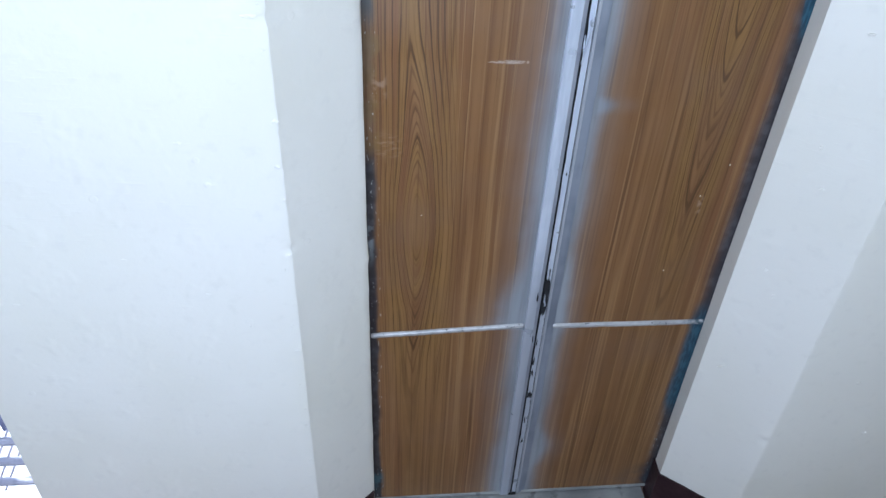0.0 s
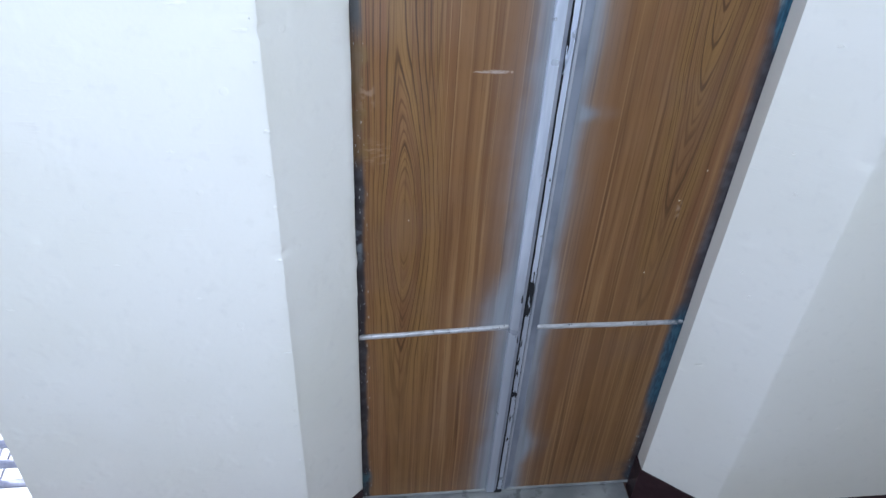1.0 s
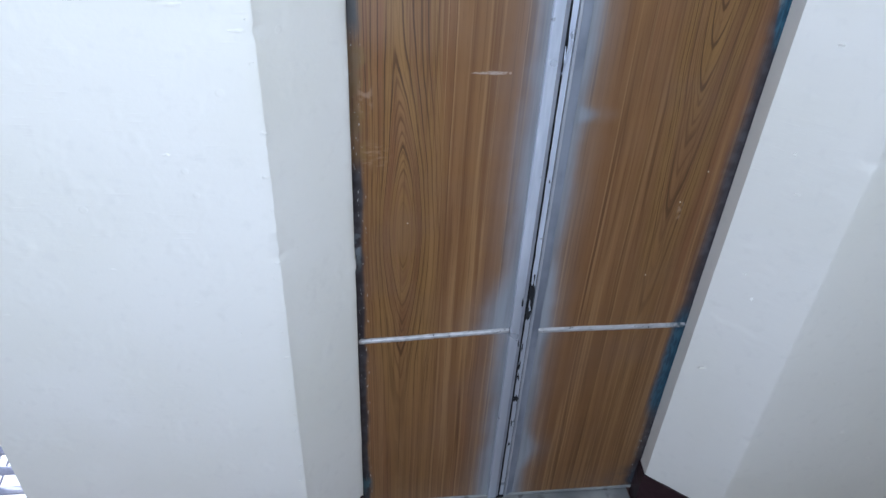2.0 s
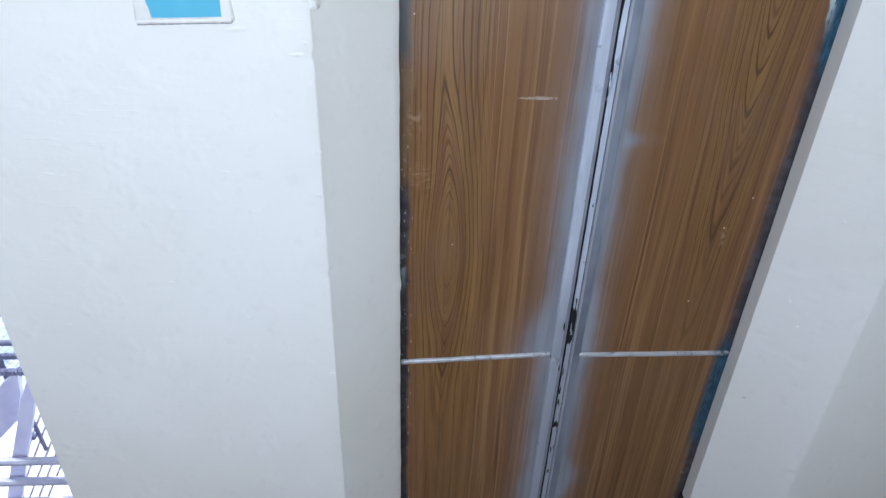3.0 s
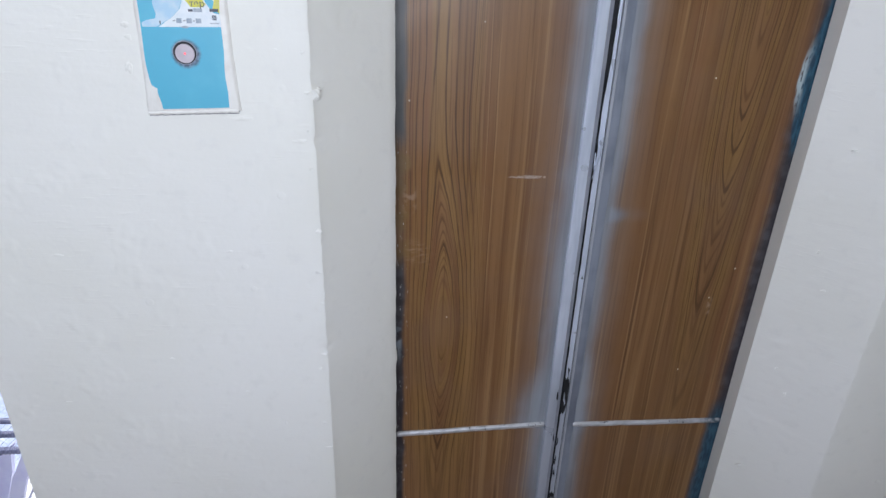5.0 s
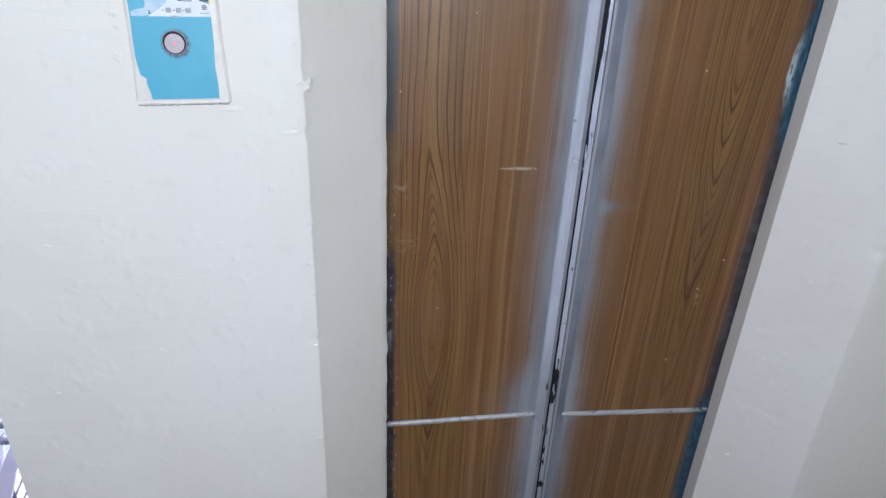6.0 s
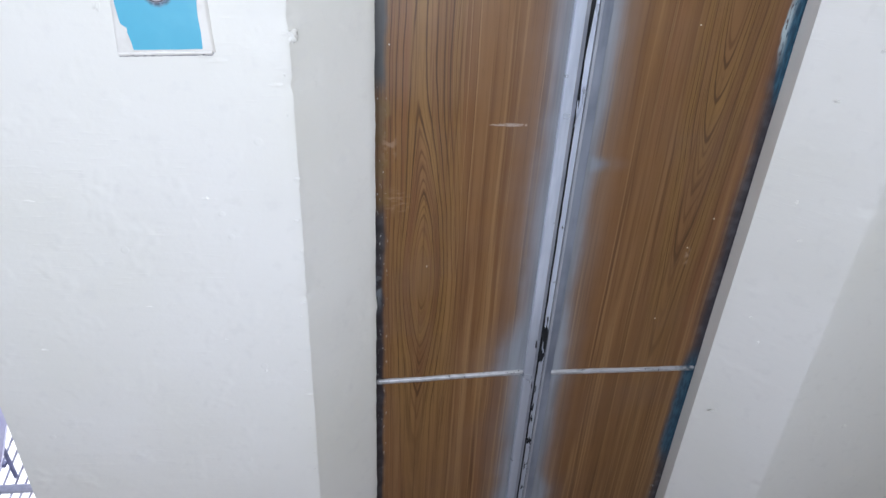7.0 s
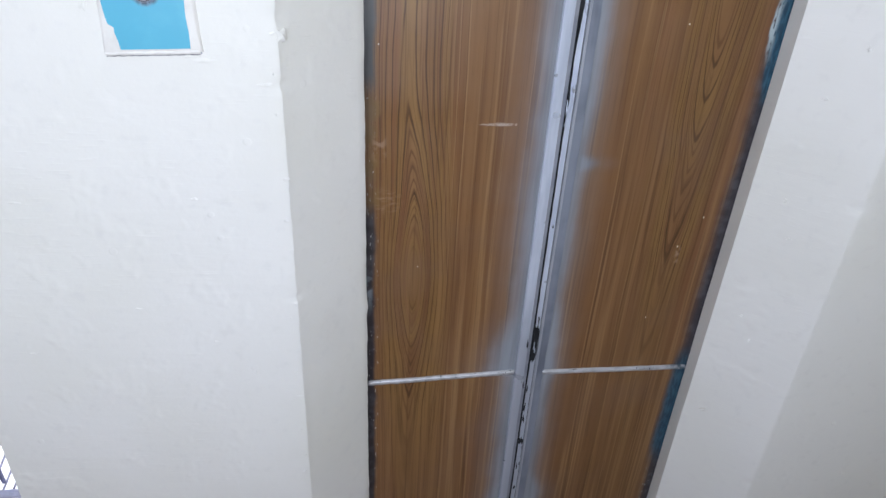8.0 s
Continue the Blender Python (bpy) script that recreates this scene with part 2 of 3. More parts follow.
    if side < 0:
        chip = m.noise(1.0, 3, m.vec(x * 230, 0.0, z * 62)).step(0.64, 0.69) * x.step(-0.324, -0.334) * z.step(1.24, 1.20) * m.noise(9, 1, flat).step(0.34, 0.50)
        base = m.mix(base, (0.60, 0.61, 0.60), chip * 0.85)
        patch = z.bump_at(0.815, 0.07) * x.step(-0.336, -0.343) * m.noise(60, 2, flat).step(0.4, 0.55)
        base = m.mix(base, (0.22, 0.25, 0.28), patch)
        blot = z.bump_at(0.10, 0.06) * x.step(-0.320, -0.338) * m.noise(40, 2, flat).step(0.35, 0.5)
        base = m.mix(base, (0.07, 0.13, 0.16), blot)
    else:
        teal = m.mix((0.010, 0.042, 0.075), (0.03, 0.095, 0.145), m.noise(1.0, 3, m.vec(x * 160, 0.0, z * 40)).step(0.4, 0.62))
        lowz = z.step(0.27, 0.36) * z.step(0.66, 0.585)
        reach2 = x + (m.noise(14, 2, flat) - 0.5) * 0.014
        base = m.mix(base, teal, lowz * reach2.step(0.315, 0.335) * 0.9)
        smear = z.step(0.13, 0.05) * x.step(0.255, 0.325) * m.noise(18, 3, flat).step(0.36, 0.58)
        base = m.mix(base, (0.035, 0.048, 0.065), smear * 0.85)
        fleck = m.noise(1.0, 3, m.vec(x * 190, 0.0, z * 75)).step(0.62, 0.68) * z.step(0.32, 0.26) * x.step(0.325, 0.338)
        base = m.mix(base, (0.34, 0.40, 0.40), fleck * 0.7)
        topz = z.step(1.17, 1.24) * z.step(1.53, 1.43)
        lens = reach2 - 0.016 * (z - 1.33).abs().step(0.0, 0.16)
        base = m.mix(base, teal, topz * lens.step(0.328, 0.335))
        worn = z.bump_at(1.335, 0.08) * lens.step(0.325, 0.329) * lens.step(0.341, 0.333)
        base = m.mix(base, (0.40, 0.48, 0.50), worn * m.noise(1.0, 3, m.vec(x * 240, 0.0, z * 60)).step(0.36, 0.5))
    # scratches and rubbed marks
    if side < 0:
        jag = (m.noise(120, 2, flat) - 0.5) * 0.004
        scr = (x + 0.124).abs().step(0.033, 0.026) * ((z - 1.159 + jag).abs() + (x + 0.118).abs() * 0.075).step(0.0044, 0.0022)
        base = m.mix(base, (0.42, 0.34, 0.29), scr * m.noise(1.0, 3, m.vec(x * 90, 0.0, z * 400)).step(0.30, 0.55) * 0.95)
        base = m.mix(base, (0.50, 0.40, 0.33), ((x + 0.090) * (x + 0.090) + (z - 1.159) * (z - 1.159)).step(0.000008, 0.000002) * 0.6)
        rub = (x + 0.309).abs().step(0.032, 0.01) * (z - 1.012).abs().step(0.034, 0.012) * m.noise(1.0, 4, m.vec(x * 70, 0.0, z * 190)).step(0.45, 0.8)
        base = m.mix(base, (0.38, 0.27, 0.20), rub * 0.6)
        rub2 = (x + 0.326).abs().step(0.016, 0.006) * (z - 1.115).abs().step(0.03, 0.01) * m.noise(60, 3, flat).step(0.45, 0.6)
        base = m.mix(base, (0.36, 0.25, 0.18), rub2 * 0.5)
    else:
        rub = (x - 0.265).abs().step(0.006, 0.002) * (z - 0.885).abs().step(0.025, 0.012) * m.noise(120, 2, flat).step(0.42, 0.6)
        base = m.mix(base, (0.36, 0.26, 0.19), rub * 0.55)
        for px, pz in ((0.232, 0.732), (0.300, 0.970), (0.262, 0.905), (0.183, 1.335)):
            dot = ((x - px) * (x - px) + (z - pz) * (z - pz)).step(0.0000030, 0.0000012)
            base = m.mix(base, (0.7, 0.64, 0.52), dot)
    m.colour(base)
    m.rough((m.noise(14, 3, flat).step(0.3, 0.7, 0.30, 0.44) + spray * 0.1))
    m.bump(streak * 0.10 + m.noise(1.5, 1, flat) * 1.2 + specks * 0.5 + m.noise(250, 2, flat) * 0.05, 0.22, 0.003)
    return m.m


BAR = bar_mat()
WOOD_L, WOOD_R = laminate("laminate_left", -1), laminate("laminate_right", 1)


def plain(name, a, b, rough=0.4, scale=60, metal=0.0, bump=0.1):
    m = Mat(name, a, rough, metal)
    m.colour(m.mix(a, b, m.noise(scale, 3).step(0.4, 0.7)))
    m.bump(m.noise(scale * 3, 2), bump, 0.001)
    return m.m


BLUE = plain("blue_plastic", (0.085, 0.42, 0.60), (0.11, 0.46, 0.63), 0.38, 20)
CREAM = plain("cream_overpaint", (0.79, 0.77, 0.74), (0.72, 0.69, 0.66), 0.42, 45, bump=0.5)
STICKER = plain("white_sticker", (0.76, 0.80, 0.84), (0.68, 0.74, 0.80), 0.45, 90)
RESIDUE = plain("sticker_residue", (0.42, 0.62, 0.78), (0.58, 0.70, 0.80), 0.6, 55)
YELLOW = plain("yellow_print", (0.66, 0.62, 0.08), (0.58, 0.56, 0.16), 0.45, 90)
INK = plain("dark_print", (0.06, 0.07, 0.10), (0.12, 0.13, 0.16), 0.5, 120)
GREYINK = plain("grey_print", (0.30, 0.36, 0.44), (0.42, 0.46, 0.52), 0.5, 120)
CAP = plain("button_cap", (0.47, 0.42, 0.46), (0.41, 0.37, 0.41), 0.35, 60, 0.2)


def grime_mat(cx, cz):
    m = Mat("button_grime", (0.085, 0.42, 0.60), 0.5)
    dx, dz = m.x - cx, m.z - cz
    far = (dx * dx + dz * dz).sqrt() + (m.noise(240, 3) - 0.5) * 0.004
    m.colour(m.mix((0.09, 0.43, 0.61), m.mix((0.075, 0.10, 0.15), (0.17, 0.25, 0.36), m.noise(300, 2).step(0.4, 0.6)), far.step(0.0215, 0.0150)))
    return m.m


GRIME = grime_mat(-0.6275, 1.4012)
LAVENDER = plain("lavender_paint", (0.70, 0.71, 0.93), (0.62, 0.62, 0.88), 0.5, 25)
RAIL_PALE = metal_paint("pale_rail_paint", (0.46, 0.47, 0.60), (0.38, 0.39, 0.52), 0.5, 0.05)
RAIL = metal_paint("rail_paint", (0.17, 0.18, 0.30), (0.12, 0.13, 0.22), 0.5, 0.1)
GALV = metal_paint("galvanised_wire", (0.50, 0.56, 0.68), (0.40, 0.46, 0.58), 0.45, 0.2)
PALEBLUE = concrete("pale_blue_ground", (0.38, 0.45, 0.64), (0.58, 0.64, 0.79))
SNOW = concrete("snowy_ground", (0.86, 0.87, 0.89), (0.78, 0.80, 0.84))
RIM_SHADE = plain("rim_shade", (0.40, 0.38, 0.40), (0.16, 0.15, 0.17), 0.7, 130)
WHITEWOOD = plain("window_paint", (0.78, 0.78, 0.77), (0.70, 0.70, 0.68), 0.4, 30)
_led = Mat("led", (0.8, 0.1, 0.12), 0.4)
_led.b.inputs["Emission Color"].default_value = (1, 0.12, 0.14, 1)
_led.b.inputs["Emission Strength"].default_value = 1.2
LED = _led.m
_glass = Mat("window_glass", (1, 1, 1), 0.02)
_glass.b.inputs["Transmission Weight"].default_value = 1.0
GLASS = _glass.m


# ---- building helpers ----
def finish(name, bm, material, smooth=35):
    me = bpy.data.meshes.new(name)
    bmesh.ops.recalc_face_normals(bm, faces=bm.faces)
    bm.to_mesh(me)
    bm.free()
    me.materials.append(material)
    if smooth:
        for p in me.polygons:
            p.use_smooth = True
        me.set_sharp_from_angle(angle=radians(smooth))
    return me


def structure(name, bm, material, label="", category="", smooth=35):
    return tagged(new(name, finish(name, bm, material, smooth)), label, category, kind="structure")


def thing(name, at, label, category, group=""):
    ob = new(name)
    ob.location = at
    ob.empty_display_size = 0.05
    return tagged(ob, label, category, group)


def part(name, bm, material, parent, label="", smooth=35):
    """Links bm, given in world metres, as one mesh under a thing or a part."""
    root = parent.parent or parent
    bmesh.ops.translate(bm, verts=bm.verts, vec=-root.location)
    ob = new(name, finish(name, bm, material, smooth))
    ob.parent = parent
    return tagged(ob, label)


def box(a, b, bevel=0.0, bm=None, seg=2):
    bm = bm or bmesh.new()
    made = bmesh.ops.create_cube(bm, size=1)["verts"]
    for v in made:
        v.co = Vector([(a[i] + b[i]) / 2 + v.co[i] * (b[i] - a[i]) for i in range(3)])
    if bevel:
        edges = {e for v in made for e in v.link_edges}
        bmesh.ops.bevel(bm, geom=list(edges), offset=bevel, segments=seg, affect='EDGES', profile=0.5)
    return bm


def prism(plan, z0, z1, bm=None, jitter=None, step=None):
    """Plan points (x, y) raised from z0 to z1; jitter(i, z) gives an offset in plan for point i."""
    bm = bm or bmesh.new()
    n = max(1, round((z1 - z0) / step)) if step else 1
    rows = []
    for k in range(n + 1):
        z = z0 + (z1 - z0) * k / n
        row = []
        for i, (x, y) in enumerate(plan):
            dx, dy = jitter(i, z) if jitter else (0, 0)
            row.append(bm.verts.new((x + dx, y + dy, z)))
        rows.append(row)
    c = len(plan)
    for k in range(n):
        for i in range(c):
            bm.faces.new((rows[k][i], rows[k][(i + 1) % c], rows[k + 1][(i + 1) % c], rows[k + 1][i]))
    bm.faces.new(rows[0])
    bm.faces.new(rows[-1])
    return bm


def plate(points, y0, y1, bevel=0.0):
    """A flat piece: outline points (x, z), from its back at y0 to its front at y1."""
    bm = bmesh.new()
    back = [bm.verts.new((x, y0, z)) for x, z in points]
    front = [bm.verts.new((x, y1, z)) for x, z in points]
    bm.faces.new(back)
    f = bm.faces.new(front)
    c = len(points)
    for i in range(c):
        bm.faces.new((back[i], back[(i + 1) % c], front[(i + 1) % c], front[i]))
    if bevel:
        bmesh.ops.bevel(bm, geom=list(f.edges), offset=bevel, segments=2, affect='EDGES', profile=0.5)
    return bm


def pillow(points, y0, y1, profile):
    """A raised piece with a soft rim: outline (x, z), from y0 out to y1; profile rows are (inset, share of the height)."""
    bm = bmesh.new()
    c = len(points)
    cx, cz = sum(p[0] for p in points) / c, sum(p[1] for p in points) / c
    loops = []
    for inset, share in profile:
        loop = []
        for x, z in points:
            d = math.hypot(x - cx, z - cz)
            k = 1 - inset / d
            loop.append(bm.verts.new((cx + (x - cx) * k, y0 + (y1 - y0) * share, cz + (z - cz) * k)))
        loops.append(loop)
    for a, b in zip(loops, loops[1:]):
        for i in range(c):
            bm.faces.new((a[i], a[(i + 1) % c], b[(i + 1) % c], b[i]))
    bm.faces.new(loops[0]), bm.faces.new(loops[-1])
    return bm


def rod(a, b, r, bm=None, sides=10):
    bm = bm or bmesh.new()
    a, b = Vector(a), Vector(b)
    turn = (b - a).to_track_quat('Z', 'Y').to_matrix().to_4x4()
    bmesh.ops.create_cone(bm, cap_ends=True, segments=sides, radius1=r, radius2=r, depth=(b - a).length,
                          matrix=Matrix.Translation((a + b) / 2) @ turn)
    return bm


def sweep(points, radii, sides=10):
    """A tube of varying radius along points."""
    bm = bmesh.new()
    rings = []
    for i, (p, rad) in enumerate(zip(points, radii)):
        p = Vector(p)
        d = Vector(points[min(i + 1, len(points) - 1)]) - Vector(points[max(i - 1, 0)])
        q = d.to_track_quat('Z', 'Y')
        rings.append([bm.verts.new(p + q @ Vector((rad * math.cos(2 * math.pi * k / sides), rad * math.sin(2 * math.pi * k / sides), 0))) for k in range(sides)])
    for a, b in zip(rings, rings[1:]):
        for k in range(sides):
            bm.faces.new((a[k], a[(k + 1) % sides], b[(k + 1) % sides], b[k]))
    bm.faces.new(rings[0]), bm.faces.new(rings[-1])
    return bm


def disc(cx, cz, y0, y1, r, seg=32, bevel=0.0):
    pts = [(cx + r * math.cos(2 * math.pi * i / seg), cz + r * math.sin(2 * math.pi * i / seg)) for i in range(seg)]
    return plate(pts, y0, y1, bevel)


def blob(cx, cz, w, h, wob, seed, seg=20):
    """An uneven closed outline (x, z)."""
    rnd = random.Random(seed)
    ph = [rnd.uniform(0, 6.28) for _ in range(4)]
    pts = []
    for i in range(seg):
        a = 2 * math.pi * i / seg
        k = 1 + wob * (0.5 * math.sin(2 * a + ph[0]) + 0.35 * math.sin(3 * a + ph[1]) + 0.3 * math.sin(5 * a + ph[2]) + 0.25 * math.sin(7 * a + ph[3]))
        pts.append((cx + w * k * math.cos(a), cz + h * k * math.sin(a)))
    return pts


def lump(x, y, z, rx, ry, rz, seed, bm=None):
    """A low paint or plaster lump that sits in a wall's face."""
    bm = bm or bmesh.new()
    made = bmesh.ops.create_icosphere(bm, subdivisions=3, radius=1.0)["verts"]
    for v in made:
        k = 1 + 0.7 * noise.noise(v.co * 1.5 + Vector((seed * 3.7, 0, 0))) + 0.12 * noise.noise(v.co * 4 + Vector((seed * 1.7, 0, 0)))
        v.co = Vector((x + v.co.x * rx * k, y + v.co.y * ry * k, z + v.co.z * rz * k))
    return bm


# ---- large structure ----
FRONT = -0.16           # face of the landing wall
TOP = 2.62


def chip_left(i, z):
    if i in (3, 4, 5):       # outer arris of the reveal, knocked and repainted
        n = noise.noise((z * 5.0, i * 0.1, 2.0)) * 0.0012 + noise.noise((z * 62.0, i * 0.9, 5.0)) * 0.0010
        knock = max(0.0, noise.noise((z * 31.0, 3.3, 8.0)) - 0.30) * 0.012
        return (n - knock, n * 0.5 + knock * 0.6)
    if i in (10, 11):        # paint edge against the leaf
        n = noise.noise((z * 14.0, 1.0, 4.0)) * 0.0016 + noise.noise((z * 55.0, 2.0, 1.0)) * 0.0012
        n += 0.003 * math.exp(-((z - 0.812) / 0.012) ** 2)
        return (n, 0)
    return (0, 0)


def chip_right(i, z):
    if i in (9, 10, 11):     # crisp arris with small knocks
        n = noise.noise((z * 6.0, i * 0.1, 22.0)) * 0.0012 + noise.noise((z * 70.0, i * 0.9, 25.0)) * 0.0007
        knock = max(0.0, noise.noise((z * 22.0, 13.3, 8.0)) - 0.32) * 0.012
        return (-n + knock, n * 0.5 + knock * 0.6)
    if i == 4:
        return (noise.noise((z * 6, 1.0, 9)) * 0.0006, 0)
    return (0, 0)


pier = prism([(-1.004, FRONT), (-0.500, FRONT), (-0.488, FRONT), (-0.4705, FRONT), (-0.4660, FRONT + 0.0015), (-0.4625, FRONT + 0.0055), (-0.454, -0.1463), (-0.446, -0.1385),
              (-0.372, -0.0690), (-0.362, -0.0599), (-0.3560, -0.0545), (-0.3505, -0.047), (-0.3505, -0.008), (-0.44, -0.008), (-0.44, 0.32), (-1.004, 0.32)],
             0, TOP, jitter=chip_left, step=0.005)
west_pier = structure("wall_west_pier", pier, WALL, "white painted plaster pier beside the elevator door", "wall", smooth=24)
pier = prism([(1.80, FRONT), (1.80, 0.32), (0.44, 0.32), (0.44, -0.003), (0.3520, -0.003), (0.3490, -0.0445), (0.3580, -0.0521), (0.4620, -0.1398),
              (0.4700, -0.1465), (0.4815, -0.1562), (0.4860, FRONT + 0.0008), (0.4905, FRONT), (0.500, FRONT), (0.510, FRONT)],
             0, TOP, jitter=chip_right, step=0.005)
east_pier = structure("wall_east_pier", pier, WALL, "off-white painted plaster wall beside the elevator door", "wall", smooth=24)
structure("wall_lintel", box((-0.45, FRONT + 0.02, 2.06), (0.47, -0.008, TOP)), WALL, "white painted lintel over the elevator door", "wall")
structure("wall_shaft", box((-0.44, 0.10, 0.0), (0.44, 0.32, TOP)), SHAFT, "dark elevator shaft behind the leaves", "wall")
structure("ceiling", box((-2.6, BACK - 0.2, TOP), (1.80, 0.34, TOP + 0.15)), CEIL, "white painted ceiling", "ceiling")
slab = box((-2.6, BACK - 0.2, -0.15), (1.80, -0.10, 0.0))
box((-0.45, -0.10, -0.15), (1.80, 0.09, 0.0), bm=slab)
structure("floor", slab, FLOOR, "dark maroon painted concrete floor", "floor")
# unseen wall, its cream colour and distance chosen to bounce warm light
structure("wall_east", box((1.65, BACK, 0), (1.80, FRONT, TOP)), BOUNCEWALL, "unseen cream side wall added to bounce warm light", "wall")
# unseen side wall, grey so that it throws little light back
structure("wall_west", box((-2.6, BACK, 0), (-2.45, 0.32, TOP)), ABSORBWALL, "unseen grey side wall that cuts bounce light", "wall")
# unseen header added low over the bay to keep sun off the floor inside
structure("wall_north_sun_block", box((-2.45, FRONT, 1.3), (-1.004, 0.0, TOP)), WALL, "unseen white wall over the open bay, set low to block sun", "wall")

# unseen back wall with its window, grey to hold bounce light down
bw = bmesh.new()
x0, x1, z0, z1 = WIN
box((-2.45, BACK - 0.2, 0), (x0, BACK, TOP), bm=bw)
box((x1, BACK - 0.2, 0), (1.80, BACK, TOP), bm=bw)
box((x0, BACK - 0.2, 0), (x1, BACK, z0), bm=bw)
box((x0, BACK - 0.2, z1), (x1, BACK, TOP), bm=bw)
structure("wall_south", bw, ABSORBWALL, "unseen grey wall with a window, cuts bounce light", "wall", smooth=0)
win = tagged(new("window_1"), "white painted wooden window letting in daylight", "window", kind="structure")
win.location = ((x0 + x1) / 2, BACK - 0.14, z0)
for a, b in (((x0, z0), (x0 + 0.06, z1)), ((x1 - 0.06, z0), (x1, z1)), ((x0 + 0.06, z0), (x1 - 0.06, z0 + 0.06)),
             ((x0 + 0.06, z1 - 0.06), (x1 - 0.06, z1)), (((x0 + x1) / 2 - 0.03, z0 + 0.06), ((x0 + x1) / 2 + 0.03, z1 - 0.06))):
    part("window_frame", box((a[0], BACK - 0.17, a[1]), (b[0], BACK - 0.11, b[1]), 0.006), WHITEWOOD, win)
for a, b in ((x0 + 0.06, (x0 + x1) / 2 - 0.03), ((x0 + x1) / 2 + 0.03, x1 - 0.06)):
    pane = part("pane", box((a, BACK - 0.142, z0 + 0.06), (b, BACK - 0.138, z1 - 0.06)), GLASS, win, "clear glass", 0)
    pane.visible_shadow = False
part("window_sill", box((x0 - 0.03, BACK - 0.10, z0 - 0.03), (x1 + 0.03, BACK + 0.09, z0), 0.005), WHITEWOOD, win)

# skirting on the right: reveal and wall, and on the left
def skirting(name, run, label):
    """run: plan points along the wall's face, wall on the left hand."""
    H, T = 0.13, 0.004
    pts = [Vector((x, y)) for x, y in run]
    off = []
    for i, p in enumerate(pts):
        d = []
        if i: d.append((p - pts[i - 1]).normalized())
        if i < len(pts) - 1: d.append((pts[i + 1] - p).normalized())
        n = sum((Vector((v.y, -v.x)) for v in d), Vector((0, 0))).normalized()
        off.append(p + n * T)
    bm = bmesh.new()
    inner, outer = [], []
    dense = []
    for i in range(len(pts) - 1):
        for k in range(12):
            f = k / 12
            dense.append((pts[i].lerp(pts[i + 1], f), off[i].lerp(off[i + 1], f)))
    dense.append((pts[-1], off[-1]))
    cols = []
    for a, b in dense:
        h = H + noise.noise((a.x * 22, a.y * 22, 1.0)) * 0.002
        cols.append([bm.verts.new(c) for c in ((a.x, a.y, 0), (b.x, b.y, 0), (b.x, b.y, h), (a.x, a.y, h))])
    for p, q in zip(cols, cols[1:]):
        for i in range(4):
            bm.faces.new((p[i], q[i], q[(i + 1) % 4], p[(i + 1) % 4]))
    bm.faces.new(cols[0]), bm.faces.new(cols[-1])
    return structure(name, bm, SKIRT, label, "baseboard")


skirting("baseboard", [(0.351, -0.002), (0.348, -0.0445), (0.486, FRONT), (1.65, FRONT)], "dark maroon painted baseboard band along the wall")
skirting("baseboard", [(-1.004, FRONT), (-0.466, FRONT), (-0.353, -0.05)], "dark maroon painted baseboard band along the wall")

# door head between reveal and leaf
structure("trim_door_head", box((-0.36, -0.05, 2.02), (0.340, -0.01, 2.058), 0.002), FRAME, "grey painted steel door head", "trim")

# threshold
sill = box((-0.352, -0.050, 0.0), (0.340, 0.03, 0.012), 0.003)
structure("threshold", sill, SILL, "worn grey metal threshold under the elevator door", "threshold")

# outdoors past the pier
structure("ground", box((-800, -800, -0.60), (800, 800, -0.155)), SNOW, "pale snow-covered ground", "ground")
structure("pavement", box((-40, 0.66, -0.40), (40, 2.6, -0.143)), PALEBLUE, "pale blue slab on the ground past the bay", "pavement")

# ---- the elevator door ----
door = thing("elevator_door", (0, 0.015, 0.012), "closed two-leaf elevator door with wood-print laminate and sprayed silver edges", "elevator door")
ZT = 2.05


def leaf(side, wood, label):
    s = side
    lo, hi = sorted((s * 0.034 if s < 0 else 0.0205, s * 0.425))
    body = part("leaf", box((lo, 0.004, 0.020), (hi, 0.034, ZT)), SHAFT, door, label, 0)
    zl = 0.588
    part("upper_panel", box((lo, 0.0, zl), (hi, 0.004, ZT), 0.0006, seg=1), wood, body, "brown wood-print laminate sheet")
    part("lower_panel", box((lo, 0.0, 0.026), (hi, 0.004, zl - 0.002), 0.0006, seg=1), wood, body, "brown wood-print laminate sheet")
    part("bottom_edge", box((lo, -0.0025, 0.0185), (hi, 0.003, 0.0275), 0.001, seg=1), SILL, body, "scuffed bare metal edge")
    return body


left = leaf(-1, WOOD_L, "left sliding leaf with worn dark outer edge")
right = leaf(1, WOOD_R, "right sliding leaf with teal paint at its outer edge")


def strip(xa, za, xb, zb, seed):
    """Half-round trim bar between two points of the leaf's face."""
    bm = bmesh.new()
    n, r = 60, 0.0064
    rows = []
    for k in range(n + 1):
        f = k / n
        cx, cz = xa + (xb - xa) * f, za + (zb - za) * f + noise.noise((f * 5, seed, 0)) * 0.0009
        rr = r * (1 + 0.10 * noise.noise((f * 23, seed, 4)))
        if k in (0, n):
            rr *= 0.8
        rows.append([bm.verts.new((cx, 0.0005 - 0.9 * rr * math.sin(math.pi * a / 8), cz + rr * math.cos(math.pi * a / 8))) for a in range(9)])
    for p, q in zip(rows, rows[1:]):
        for i in range(8):
            bm.faces.new((p[i], q[i], q[i + 1], p[i + 1]))
        bm.faces.new((p[8], q[8], q[0], p[0]))
    bm.faces.new(rows[0]), bm.faces.new(rows[-1])
    return bm


